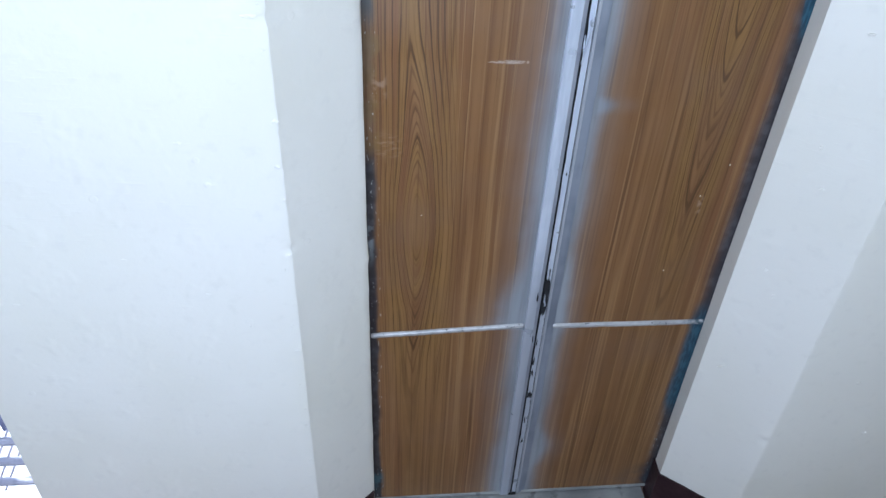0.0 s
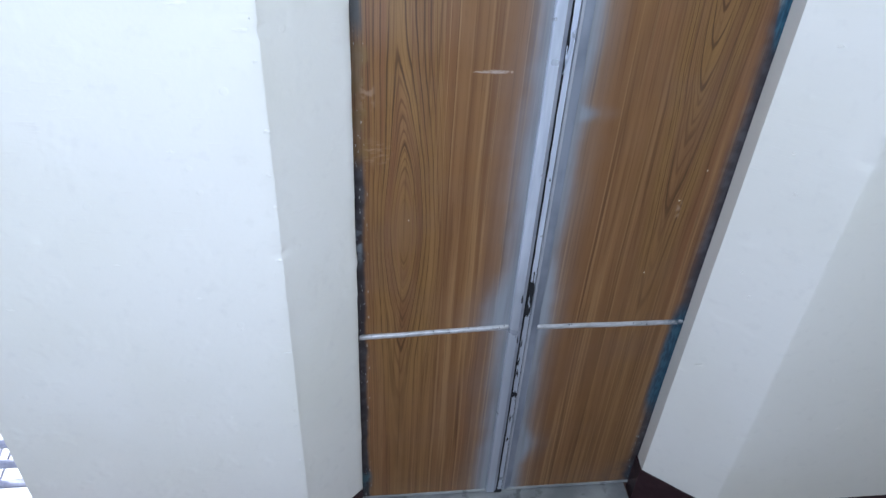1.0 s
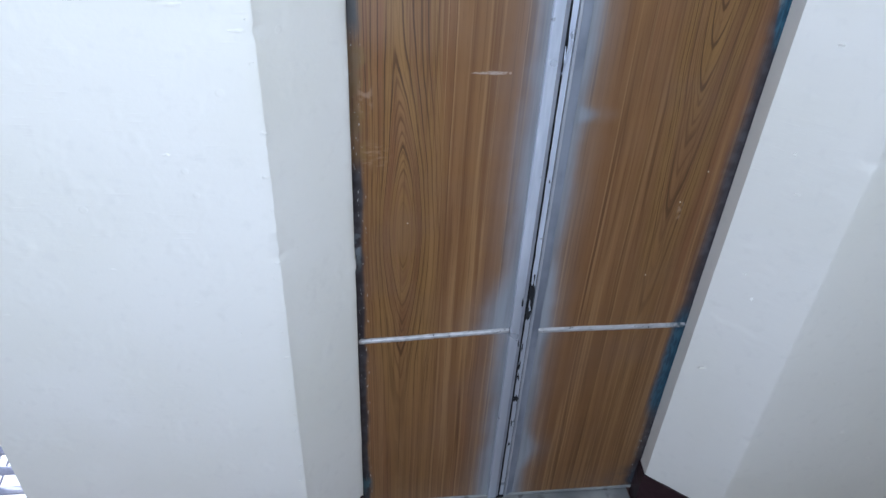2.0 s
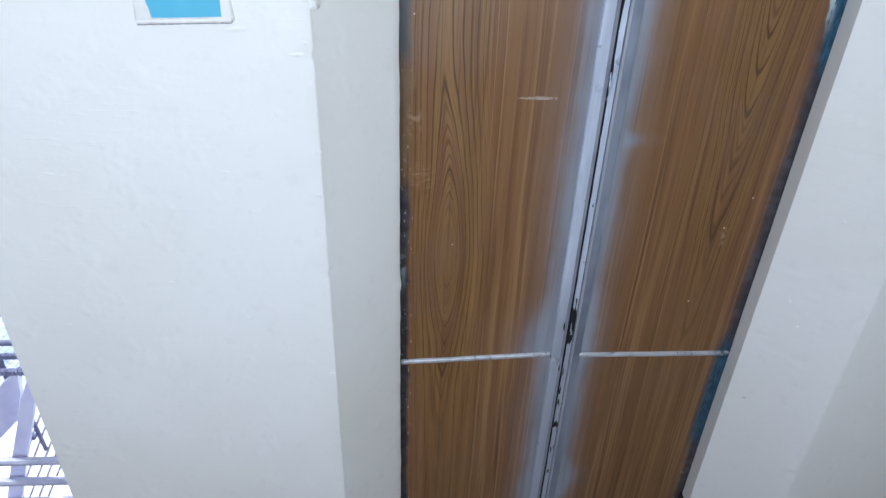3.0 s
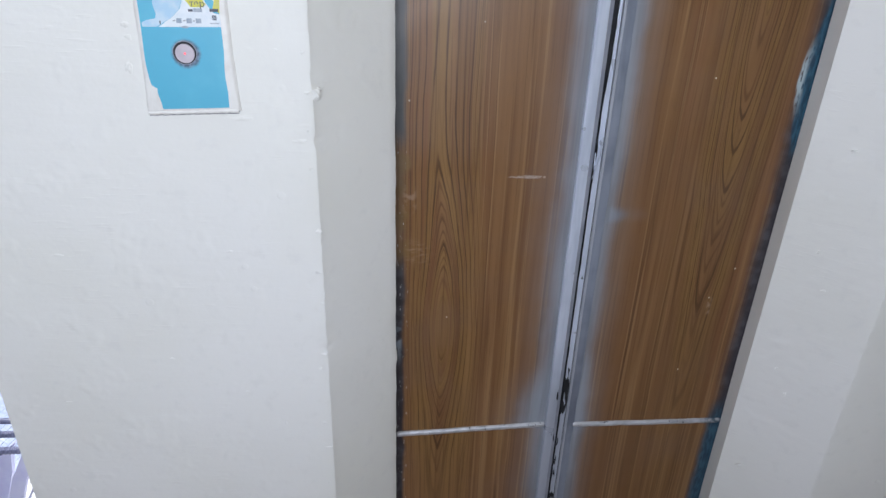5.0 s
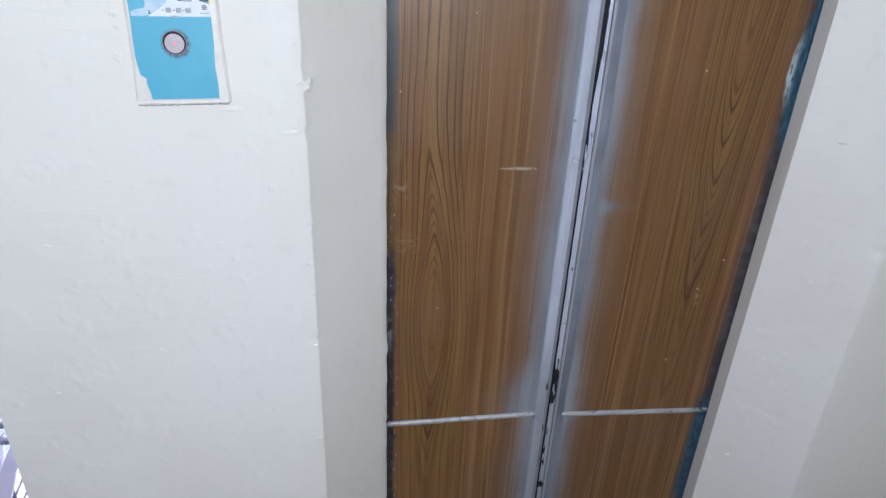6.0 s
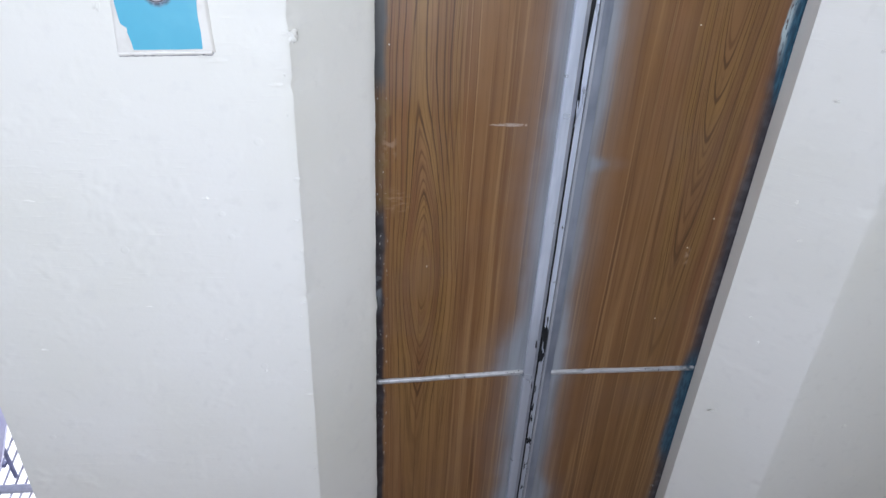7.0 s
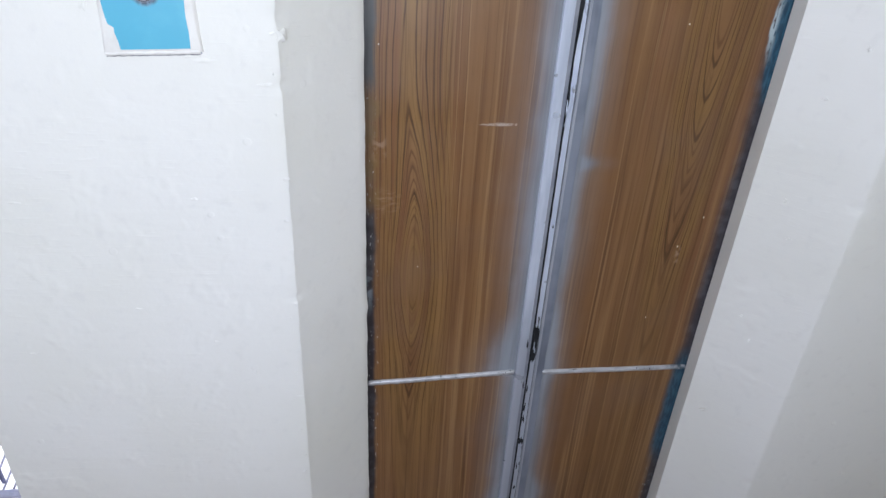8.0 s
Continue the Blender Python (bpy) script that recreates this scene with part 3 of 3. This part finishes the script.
part("trim_bar", strip(-0.349, 0.5795, -0.036, 0.5955, 1.0), BAR, left, "silver-painted half-round trim bar")
part("trim_bar", strip(0.027, 0.592, 0.351, 0.5915, 2.0), BAR, right, "silver-painted half-round trim bar")


def ragged(amount, freq, seed):
    return lambda i, z: (noise.noise((z * freq, i * 3.1, seed)) * amount, 0)


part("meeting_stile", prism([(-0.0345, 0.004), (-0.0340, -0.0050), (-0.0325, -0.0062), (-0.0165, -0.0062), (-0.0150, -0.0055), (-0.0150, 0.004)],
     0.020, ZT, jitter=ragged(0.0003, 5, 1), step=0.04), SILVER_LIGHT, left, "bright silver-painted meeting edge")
part("stile_return", prism([(-0.0150, -0.0048), (-0.0080, -0.0022), (-0.0072, -0.0010), (-0.0072, 0.03), (-0.0150, 0.03)], 0.020, ZT,
     jitter=ragged(0.0004, 9, 2), step=0.03), STILE_GREY, left, "dull grey return of the meeting edge")
part("rubber_seal", prism([(-0.0072, 0.009), (0.0084, 0.009), (0.0084, 0.03), (-0.0072, 0.03)], 0.014, ZT), RUBBER, left, "black rubber seal")


def lip(i, z):
    """The torn, bent edge of the thin metal lip."""
    if i in (0, 1, 5):
        bent = 0.004 * math.exp(-((z - 1.205) / 0.02) ** 2) + 0.003 * math.exp(-((z - 1.43) / 0.03) ** 2) - 0.0022 * math.exp(-((z - 1.30) / 0.05) ** 2)
        gap = 0.002 * math.exp(-((z - 0.67) / 0.05) ** 2)
        torn = 0.0040 / (1 + math.exp(-(z - 1.30) / 0.02)) + 0.0012 * max(0.0, noise.noise((z * 26, 4.0, 1.0)))
        return (noise.noise((z * 30, 1.0, 6.0)) * 0.0007 + bent * 0.5 + gap + torn, 0)
    return (0, 0)


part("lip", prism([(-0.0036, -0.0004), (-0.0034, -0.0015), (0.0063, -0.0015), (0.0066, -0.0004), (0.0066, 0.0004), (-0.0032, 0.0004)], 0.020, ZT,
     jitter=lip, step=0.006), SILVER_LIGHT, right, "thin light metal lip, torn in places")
part("groove", prism([(0.0062, 0.0020), (0.0085, 0.0020), (0.0085, 0.0085), (0.0062, 0.0085)], 0.020, ZT), RUBBER, right, "dark groove")
part("bead", prism([(0.0083, 0.004), (0.0083, -0.0015), (0.0091, -0.0025), (0.0130, -0.0025), (0.0138, -0.0015), (0.0138, 0.006)], 0.020, ZT,
     jitter=ragged(0.0003, 6, 7), step=0.04), SILVER, right, "silver bead")
part("edge_plate", prism([(0.0138, 0.004), (0.0138, -0.0007), (0.0288, -0.0007), (0.0298, 0.0002), (0.0298, 0.004)], 0.020, ZT,
     jitter=lambda i, z: (noise.noise((z * 21, 2.0, 8.0)) * 0.0012 if i in (2, 3, 4) else 0, 0), step=0.02), PLATE_GREY, right, "grey edge plate")
# paint broken away along the lip
for i, (cx, cz, w, h, wob) in enumerate(((0.0040, 0.690, 0.0046, 0.034, 0.5), (0.0015, 0.640, 0.0040, 0.020, 0.6), (0.0035, 0.735, 0.0016, 0.008, 0.5),
                                         (0.0000, 0.490, 0.0018, 0.012, 0.5), (0.0012, 0.455, 0.0018, 0.010, 0.6), (0.0030, 0.385, 0.0042, 0.012, 0.6),
                                         (0.0000, 0.545, 0.0014, 0.010, 0.4), (0.0040, 0.955, 0.0010, 0.004, 0.4), (0.0015, 0.30, 0.0015, 0.010, 0.5),
                                         (0.0030, 0.225, 0.0020, 0.007, 0.5))):
    part("chipped_patch", plate(blob(cx - 0.0018, cz, w, h, wob, 40 + i, 26), -0.001, -0.0021), RUBBER, right, "black patch of broken paint", 0)
for i, (cx, cz, w, h) in enumerate(((-0.0165, 0.675, 0.0014, 0.013), (-0.013, 0.56, 0.001, 0.008))):
    part("chipped_patch", plate(blob(cx, cz, w, h, 0.5, 60 + i, 20), -0.0050, -0.0066), RUBBER, left, "black patch of broken paint", 0)
# bent slivers of metal pulled from the lip
for pts, r in ((((0.000, -0.002, 1.262), (0.0035, -0.004, 1.256), (0.005, -0.004, 1.262)), 0.0010),
               (((0.000, -0.002, 1.258), (0.0015, -0.007, 1.230), (0.0005, -0.009, 1.200), (-0.0030, -0.007, 1.172), (-0.0065, -0.004, 1.158)), 0.0012),
               (((0.0025, -0.002, 1.235), (0.002, -0.008, 1.205), (-0.0010, -0.006, 1.178), (-0.0035, -0.003, 1.160)), 0.0010),
               (((-0.0055, -0.003, 1.205), (-0.0062, -0.008, 1.185), (-0.0055, -0.009, 1.165), (-0.0035, -0.006, 1.155), (-0.0030, -0.003, 1.162)), 0.0013),
               (((0.004, -0.002, 1.40), (0.000, -0.006, 1.43), (0.003, -0.004, 1.475)), 0.0011)):
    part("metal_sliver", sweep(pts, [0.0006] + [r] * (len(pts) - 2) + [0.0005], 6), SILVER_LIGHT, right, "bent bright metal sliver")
part("rubber_foot", box((-0.012, -0.004, 0.012), (0.008, 0.02, 0.024), 0.003), RUBBER, right, "black rubber foot")

# ---- call panel ----
panel = thing("call_panel", (-0.629, FRONT, 1.40), "light blue elevator call panel with torn sticker, overpainted at its rim", "call panel")
RIM = [(-0.6915, 1.3180), (-0.660, 1.3186), (-0.628, 1.3205), (-0.596, 1.3210), (-0.5630, 1.3225), (-0.5650, 1.345), (-0.5655, 1.372), (-0.5665, 1.40), (-0.5670, 1.43),
       (-0.5672, 1.46), (-0.568, 1.486), (-0.577, 1.493), (-0.625, 1.494), (-0.672, 1.494), (-0.684, 1.489), (-0.6872, 1.46), (-0.6875, 1.43), (-0.6885, 1.40), (-0.6890, 1.37), (-0.6905, 1.345)]
RIM = [(x + 0.0008 * noise.noise((i * 1.7, 3.0, 1.0)), z + 0.0006 * noise.noise((i * 1.3, 8.0, 2.0))) for i, (x, z) in enumerate(RIM)]
part("casing", pillow(RIM, FRONT + 0.001, FRONT - 0.0042, ((0, 0), (0.0012, 0.30), (0.0028, 0.62), (0.0048, 0.88), (0.0072, 1.0))), CREAM, panel, "cream painted rim", 60)
yF = FRONT - 0.0042
run = [Vector((-0.6885 + 0.1205 * k / 40, FRONT - 0.0016, 1.3203 + 0.0040 * k / 40 + 0.0006 * noise.noise((k * 0.5, 2, 5)))) for k in range(41)]
ridge = sweep(run, [0.0032 + 0.0010 * noise.noise((k * 0.6, 1, 3)) for k in range(41)])
part("paint_ridge", ridge, CREAM, panel, "thick paint run")
# shade under the rim, drawn as a thin grey tube along the ridge
dirt_shade = [Vector((p.x, FRONT - 0.0010, p.z - 0.0036 - 0.0006 * noise.noise((p.x * 90, 4, 4)))) for p in run]
part("shade_line", sweep(dirt_shade, [0.0011 + 0.0007 * noise.noise((p.x * 160, 1, 9)) for p in dirt_shade], 6), RIM_SHADE, panel, "grey line of shade under the rim")
part("blue_plate", plate([(-0.6795, 1.470), (-0.6800, 1.435), (-0.6812, 1.405), (-0.6815, 1.385), (-0.6800, 1.368), (-0.6785, 1.3595), (-0.6740, 1.3560), (-0.6715, 1.3545),
                          (-0.6722, 1.3490), (-0.6695, 1.3370), (-0.6680, 1.3262), (-0.640, 1.3270), (-0.610, 1.3278), (-0.5795, 1.3290), (-0.5790, 1.350),
                          (-0.5805, 1.370), (-0.5800, 1.385), (-0.5785, 1.405), (-0.5785, 1.437), (-0.580, 1.463), (-0.590, 1.474), (-0.620, 1.4765), (-0.665, 1.476)],
                         yF + 0.001, yF - 0.0006), BLUE, panel, "light blue plastic face", 0)
yS = yF - 0.0006
part("sticker", plate([(-0.658, 1.4352), (-0.5782, 1.4362), (-0.5785, 1.452), (-0.586, 1.4535), (-0.592, 1.462), (-0.597, 1.470), (-0.610, 1.4725), (-0.6225, 1.4725), (-0.628, 1.458), (-0.640, 1.447)],
                      yS + 0.0003, yS - 0.0003), STICKER, panel, "torn white paper sticker", 0)
part("sticker_residue", plate([(-0.678, 1.4352), (-0.660, 1.4353), (-0.641, 1.4465), (-0.629, 1.4575), (-0.623, 1.4722), (-0.645, 1.473), (-0.6605, 1.472), (-0.661, 1.462), (-0.6585, 1.452), (-0.660, 1.446), (-0.672, 1.4435), (-0.678, 1.4405)],
                              yS + 0.0003, yS - 0.0002), RESIDUE, panel, "pale torn paper residue", 0)
part("sticker_scrap", plate([(-0.5865, 1.4585), (-0.5785, 1.4530), (-0.5770, 1.4700), (-0.5810, 1.4735), (-0.5840, 1.4680)], yS + 0.0003, yS - 0.0003), YELLOW, panel, "torn yellow scrap", 0)
part("yellow_corner", plate([(-0.6220, 1.4718), (-0.6165, 1.4650), (-0.6140, 1.4605), (-0.5985, 1.4605), (-0.5945, 1.4640), (-0.5985, 1.4700), (-0.6100, 1.4722)], yS - 0.0002, yS - 0.0005), YELLOW, panel, "yellow print", 0)
bars = (((-0.6175, 1.4550), (-0.6115, 1.4580), INK), ((-0.6105, 1.4545), (-0.6000, 1.4590), GREYINK), ((-0.5905, 1.4550), (-0.5795, 1.4588), INK),
        ((-0.6385, 1.4430), (-0.6350, 1.4438), INK), ((-0.6340, 1.4405), (-0.6275, 1.4465), GREYINK), ((-0.6255, 1.4430), (-0.6225, 1.4438), INK), ((-0.6212, 1.4405), (-0.6145, 1.4465), GREYINK),
        ((-0.6130, 1.4430), (-0.6105, 1.4438), INK), ((-0.6095, 1.4405), (-0.6025, 1.4465), GREYINK), ((-0.6555, 1.4385), (-0.6540, 1.4430), INK), ((-0.5915, 1.4400), (-0.5800, 1.4412), GREYINK))
for a, b, mt in bars:
    part("print_bar", plate([(a[0], a[1]), (b[0], a[1]), (b[0], b[1]), (a[0], b[1])], yS - 0.0002, yS - 0.0007), mt, panel, "", 0)
for k in range(3):
    w = (0.0026, 0.0032, 0.0026)[k]
    zc = 1.4455 + 0.0022 * k
    part("emblem_bar", plate([(-0.5855 - w, zc - 0.0007), (-0.5855 + w, zc - 0.0007), (-0.5855 + w, zc + 0.0007), (-0.5855 - w, zc + 0.0007)], yS - 0.0002, yS - 0.0007), INK, panel, "", 0)
part("sticker_tab", plate(blob(-0.624, 1.4355, 0.004, 0.0016, 0.2, 3, 14), yS + 0.0002, yS - 0.0007), GREYINK, panel, "", 0)
txt = bpy.data.curves.new("letters", 'FONT')
txt.body, txt.size, txt.extrude, txt.align_x = "тер", 0.0118, 0.0001, 'LEFT'
letters = new("letters", txt)
letters.data.materials.append(INK)
letters.parent = panel
letters.matrix_basis = Matrix.Translation(Vector((-0.6150, yS - 0.0008, 1.4610)) - panel.location) @ pose(0, 0, 0, 90, 0, 0)
tagged(letters, "dark printed letters")

bx, bz = -0.6285, 1.4030
part("grime_ring", plate(blob(bx + 0.0010, bz - 0.0018, 0.0222, 0.0222, 0.02, 8, 40), yF, yF - 0.0009), GRIME, panel, "dark rubbed grime round the button", 0)
btn = part("button_collar", disc(bx, bz, yF, yF - 0.0030, 0.0156, 40, 0.0010), SILVER_DULL, panel, "worn metal collar")
part("button_well", disc(bx, bz, yF - 0.0028, yF - 0.0034, 0.0147, 40), RUBBER, btn, "black gap", 0)
part("button_cap", disc(bx + 0.0006, bz - 0.0006, yF - 0.003, yF - 0.0052, 0.0124, 40, 0.0008), CAP, btn, "pinkish metal push cap")
part("led", disc(bx + 0.0006, bz - 0.0006, yF - 0.005, yF - 0.0056, 0.0014, 16), LED, btn, "small lit red dot", 0)

# small dark plates that draw the shadow gap below the rim
for i, (cx, cz, w) in enumerate(((-0.6530, 1.3188, 0.0022), (-0.6080, 1.3206, 0.003), (-0.5830, 1.3212, 0.0025), (-0.5690, 1.3225, 0.0028))):
    part("crevice_shade", plate(blob(cx, cz, w, 0.0008, 0.5, 80 + i, 14), FRONT + 0.0002, FRONT - 0.0010), SILVER_DULL, panel, "dark sliver of shade under the rim", 0)

# paint and plaster lumps on the wall
lumps = ((-0.699, 1.421, 0.0042, 0.003), (-0.7055, 1.382, 0.0045, 0.007), (-0.7015, 1.437, 0.005, 0.0035), (-0.563, 1.3120, 0.013, 0.0040), (-0.585, 1.3165, 0.006, 0.002),
         (-0.512, 1.407, 0.0025, 0.0018), (-0.605, 1.103, 0.006, 0.002), (-0.487, 1.279, 0.010, 0.003), (-0.606, 0.833, 0.004, 0.0014), (-0.545, 0.760, 0.0025, 0.003),
         (-0.859, 1.10, 0.008, 0.002), (-0.90, 0.82, 0.006, 0.002), (-0.72, 0.905, 0.005, 0.0015))
for i, (x, z, rx, rz) in enumerate(lumps):
    part("plaster_lump", lump(x, FRONT, z, rx, 0.0006 + 0.16 * min(rx, rz), rz, i), WALL, west_pier)
rnd = random.Random(12)
for i in range(16):
    z = 0.35 + 1.15 * (i + rnd.uniform(-0.35, 0.35)) / 16
    part("plaster_lump", lump(-0.4685 - rnd.uniform(0.0, 0.010), FRONT + 0.0004, z, rnd.uniform(0.002, 0.006), 0.0014, rnd.uniform(0.0016, 0.004), 120 + i), WALL, west_pier)
part("plaster_knob", lump(-0.4645, FRONT + 0.0055, 1.346, 0.0085, 0.0048, 0.0105, 50), WALL, west_pier, "overpainted plaster knob on the corner")
for i, (x, z) in enumerate(((0.62, 0.56), (0.70, 0.40), (0.80, 0.30), (0.74, 0.52), (0.95, 0.165))):
    part("plaster_lump", lump(x, FRONT, z, 0.006, 0.0014, 0.004, 70 + i), WALL, east_pier)
for i, (f, z, rx, rz) in enumerate(((0.30, 0.79, 0.005, 0.003), (0.45, 0.74, 0.004, 0.004), (0.35, 1.05, 0.006, 0.004), (0.5, 0.98, 0.010, 0.002), (0.4, 1.24, 0.012, 0.002), (0.25, 0.53, 0.018, 0.003), (0.6, 1.33, 0.006, 0.004))):
    part("plaster_lump", lump(0.349 + 0.137 * f, -0.0445 - 0.1155 * f, z, rx * 0.8, 0.0016, rz, 90 + i), WALL, east_pier)

# ---- guard of the open bay past the pier ----
GY = 0.02
guard = thing("bay_guard", (-1.6, GY, 0.0), "dark metal guard with wire mesh and lavender painted braces", "railing")
XA, XB = -2.3, -1.03
for z, r in ((0.628, 0.0062), (0.593, 0.0070), (0.550, 0.0078), (0.277, 0.0100), (0.208, 0.0105), (0.136, 0.0105), (1.02, 0.016)):
    if 0.5 < z < 0.6:        # ribbed bars
        n = 640
        part("rail", sweep([(XA + (XB - XA) * k / n, GY, z) for k in range(n + 1)], [r * (1.06 if k % 4 < 2 else 0.93) for k in range(n + 1)], 8), RAIL, guard, "ribbed steel bar", 0)
    else:
        part("rail", rod((XA, GY, z), (XB, GY, z), r), RAIL_PALE if z < 0.3 else RAIL, guard)
for x, low, top in ((-1.204, 0.42, 0.585), (-2.28, 0.0, 1.02)):
    part("post", rod((x, GY + 0.055, low), (x, GY + 0.055, top), 0.0060), RAIL, guard)
part("post", rod((-1.173, GY + 0.04, 0.27), (-1.178, GY + 0.04, 0.40), 0.0046), RAIL, guard)
part("bolt", rod((-1.184, GY + 0.030, 0.318), (-1.184, GY + 0.042, 0.318), 0.0052, sides=8), RAIL, guard, "dark bolt head")
part("brace", plate([(-1.148, 0.540), (-1.166, 0.512), (-1.176, 0.455), (-1.206, 0.371), (-1.330, 0.240), (-1.310, 0.330), (-1.244, 0.440), (-1.218, 0.470)], GY + 0.050, GY + 0.036), LAVENDER, guard, "lavender painted plate")
part("brace", plate([(-1.090, 0.530), (-1.132, 0.522), (-1.168, 0.455), (-1.200, 0.371), (-1.245, 0.257), (-1.325, 0.04), (-1.290, 0.04), (-1.212, 0.257), (-1.168, 0.370), (-1.138, 0.454)], GY + 0.030, GY + 0.018), LAVENDER, guard, "lavender painted plate")
for x in (-1.137, -1.116, -1.090, -1.068, -1.046):
    part("thin_rod", rod((x, GY + 0.048, 0.42), (x - 0.20, GY + 0.048, 0.04), 0.0026), RAIL_PALE, guard)
wire = bmesh.new()
zlo, zhi, xlo, xhi, s = 0.46, 1.0, -1.50, XB, 0.0165
n = int((xhi - xlo + zhi - zlo) / s)
for k in range(n):
    for sg in (1, -1):
        # x = c + sg * (z - zlo)
        c = (xlo - (zhi - zlo) + k * s) if sg > 0 else (xlo + k * s)
        pts = []
        for z in (zlo, zhi):
            pts.append((c + sg * (z - zlo), z))
        (xa, za), (xb, zb) = pts
        if max(xa, xb) < xlo or min(xa, xb) > xhi:
            continue
        if xa < xlo: xa, za = xlo, pts[0][1] + (pts[1][1] - pts[0][1]) * (xlo - pts[0][0]) / (pts[1][0] - pts[0][0])
        if xa > xhi: xa, za = xhi, pts[0][1] + (pts[1][1] - pts[0][1]) * (xhi - pts[0][0]) / (pts[1][0] - pts[0][0])
        if xb > xhi: xb, zb = xhi, pts[0][1] + (pts[1][1] - pts[0][1]) * (xhi - pts[0][0]) / (pts[1][0] - pts[0][0])
        if xb < xlo: xb, zb = xlo, pts[0][1] + (pts[1][1] - pts[0][1]) * (xlo - pts[0][0]) / (pts[1][0] - pts[0][0])
        rod((xa, GY + 0.055 + 0.001 * sg, za), (xb, GY + 0.055 + 0.001 * sg, zb), 0.0006, wire, 4)
part("wire_mesh", wire, GALV, guard, "fine galvanised diamond wire mesh", 0)
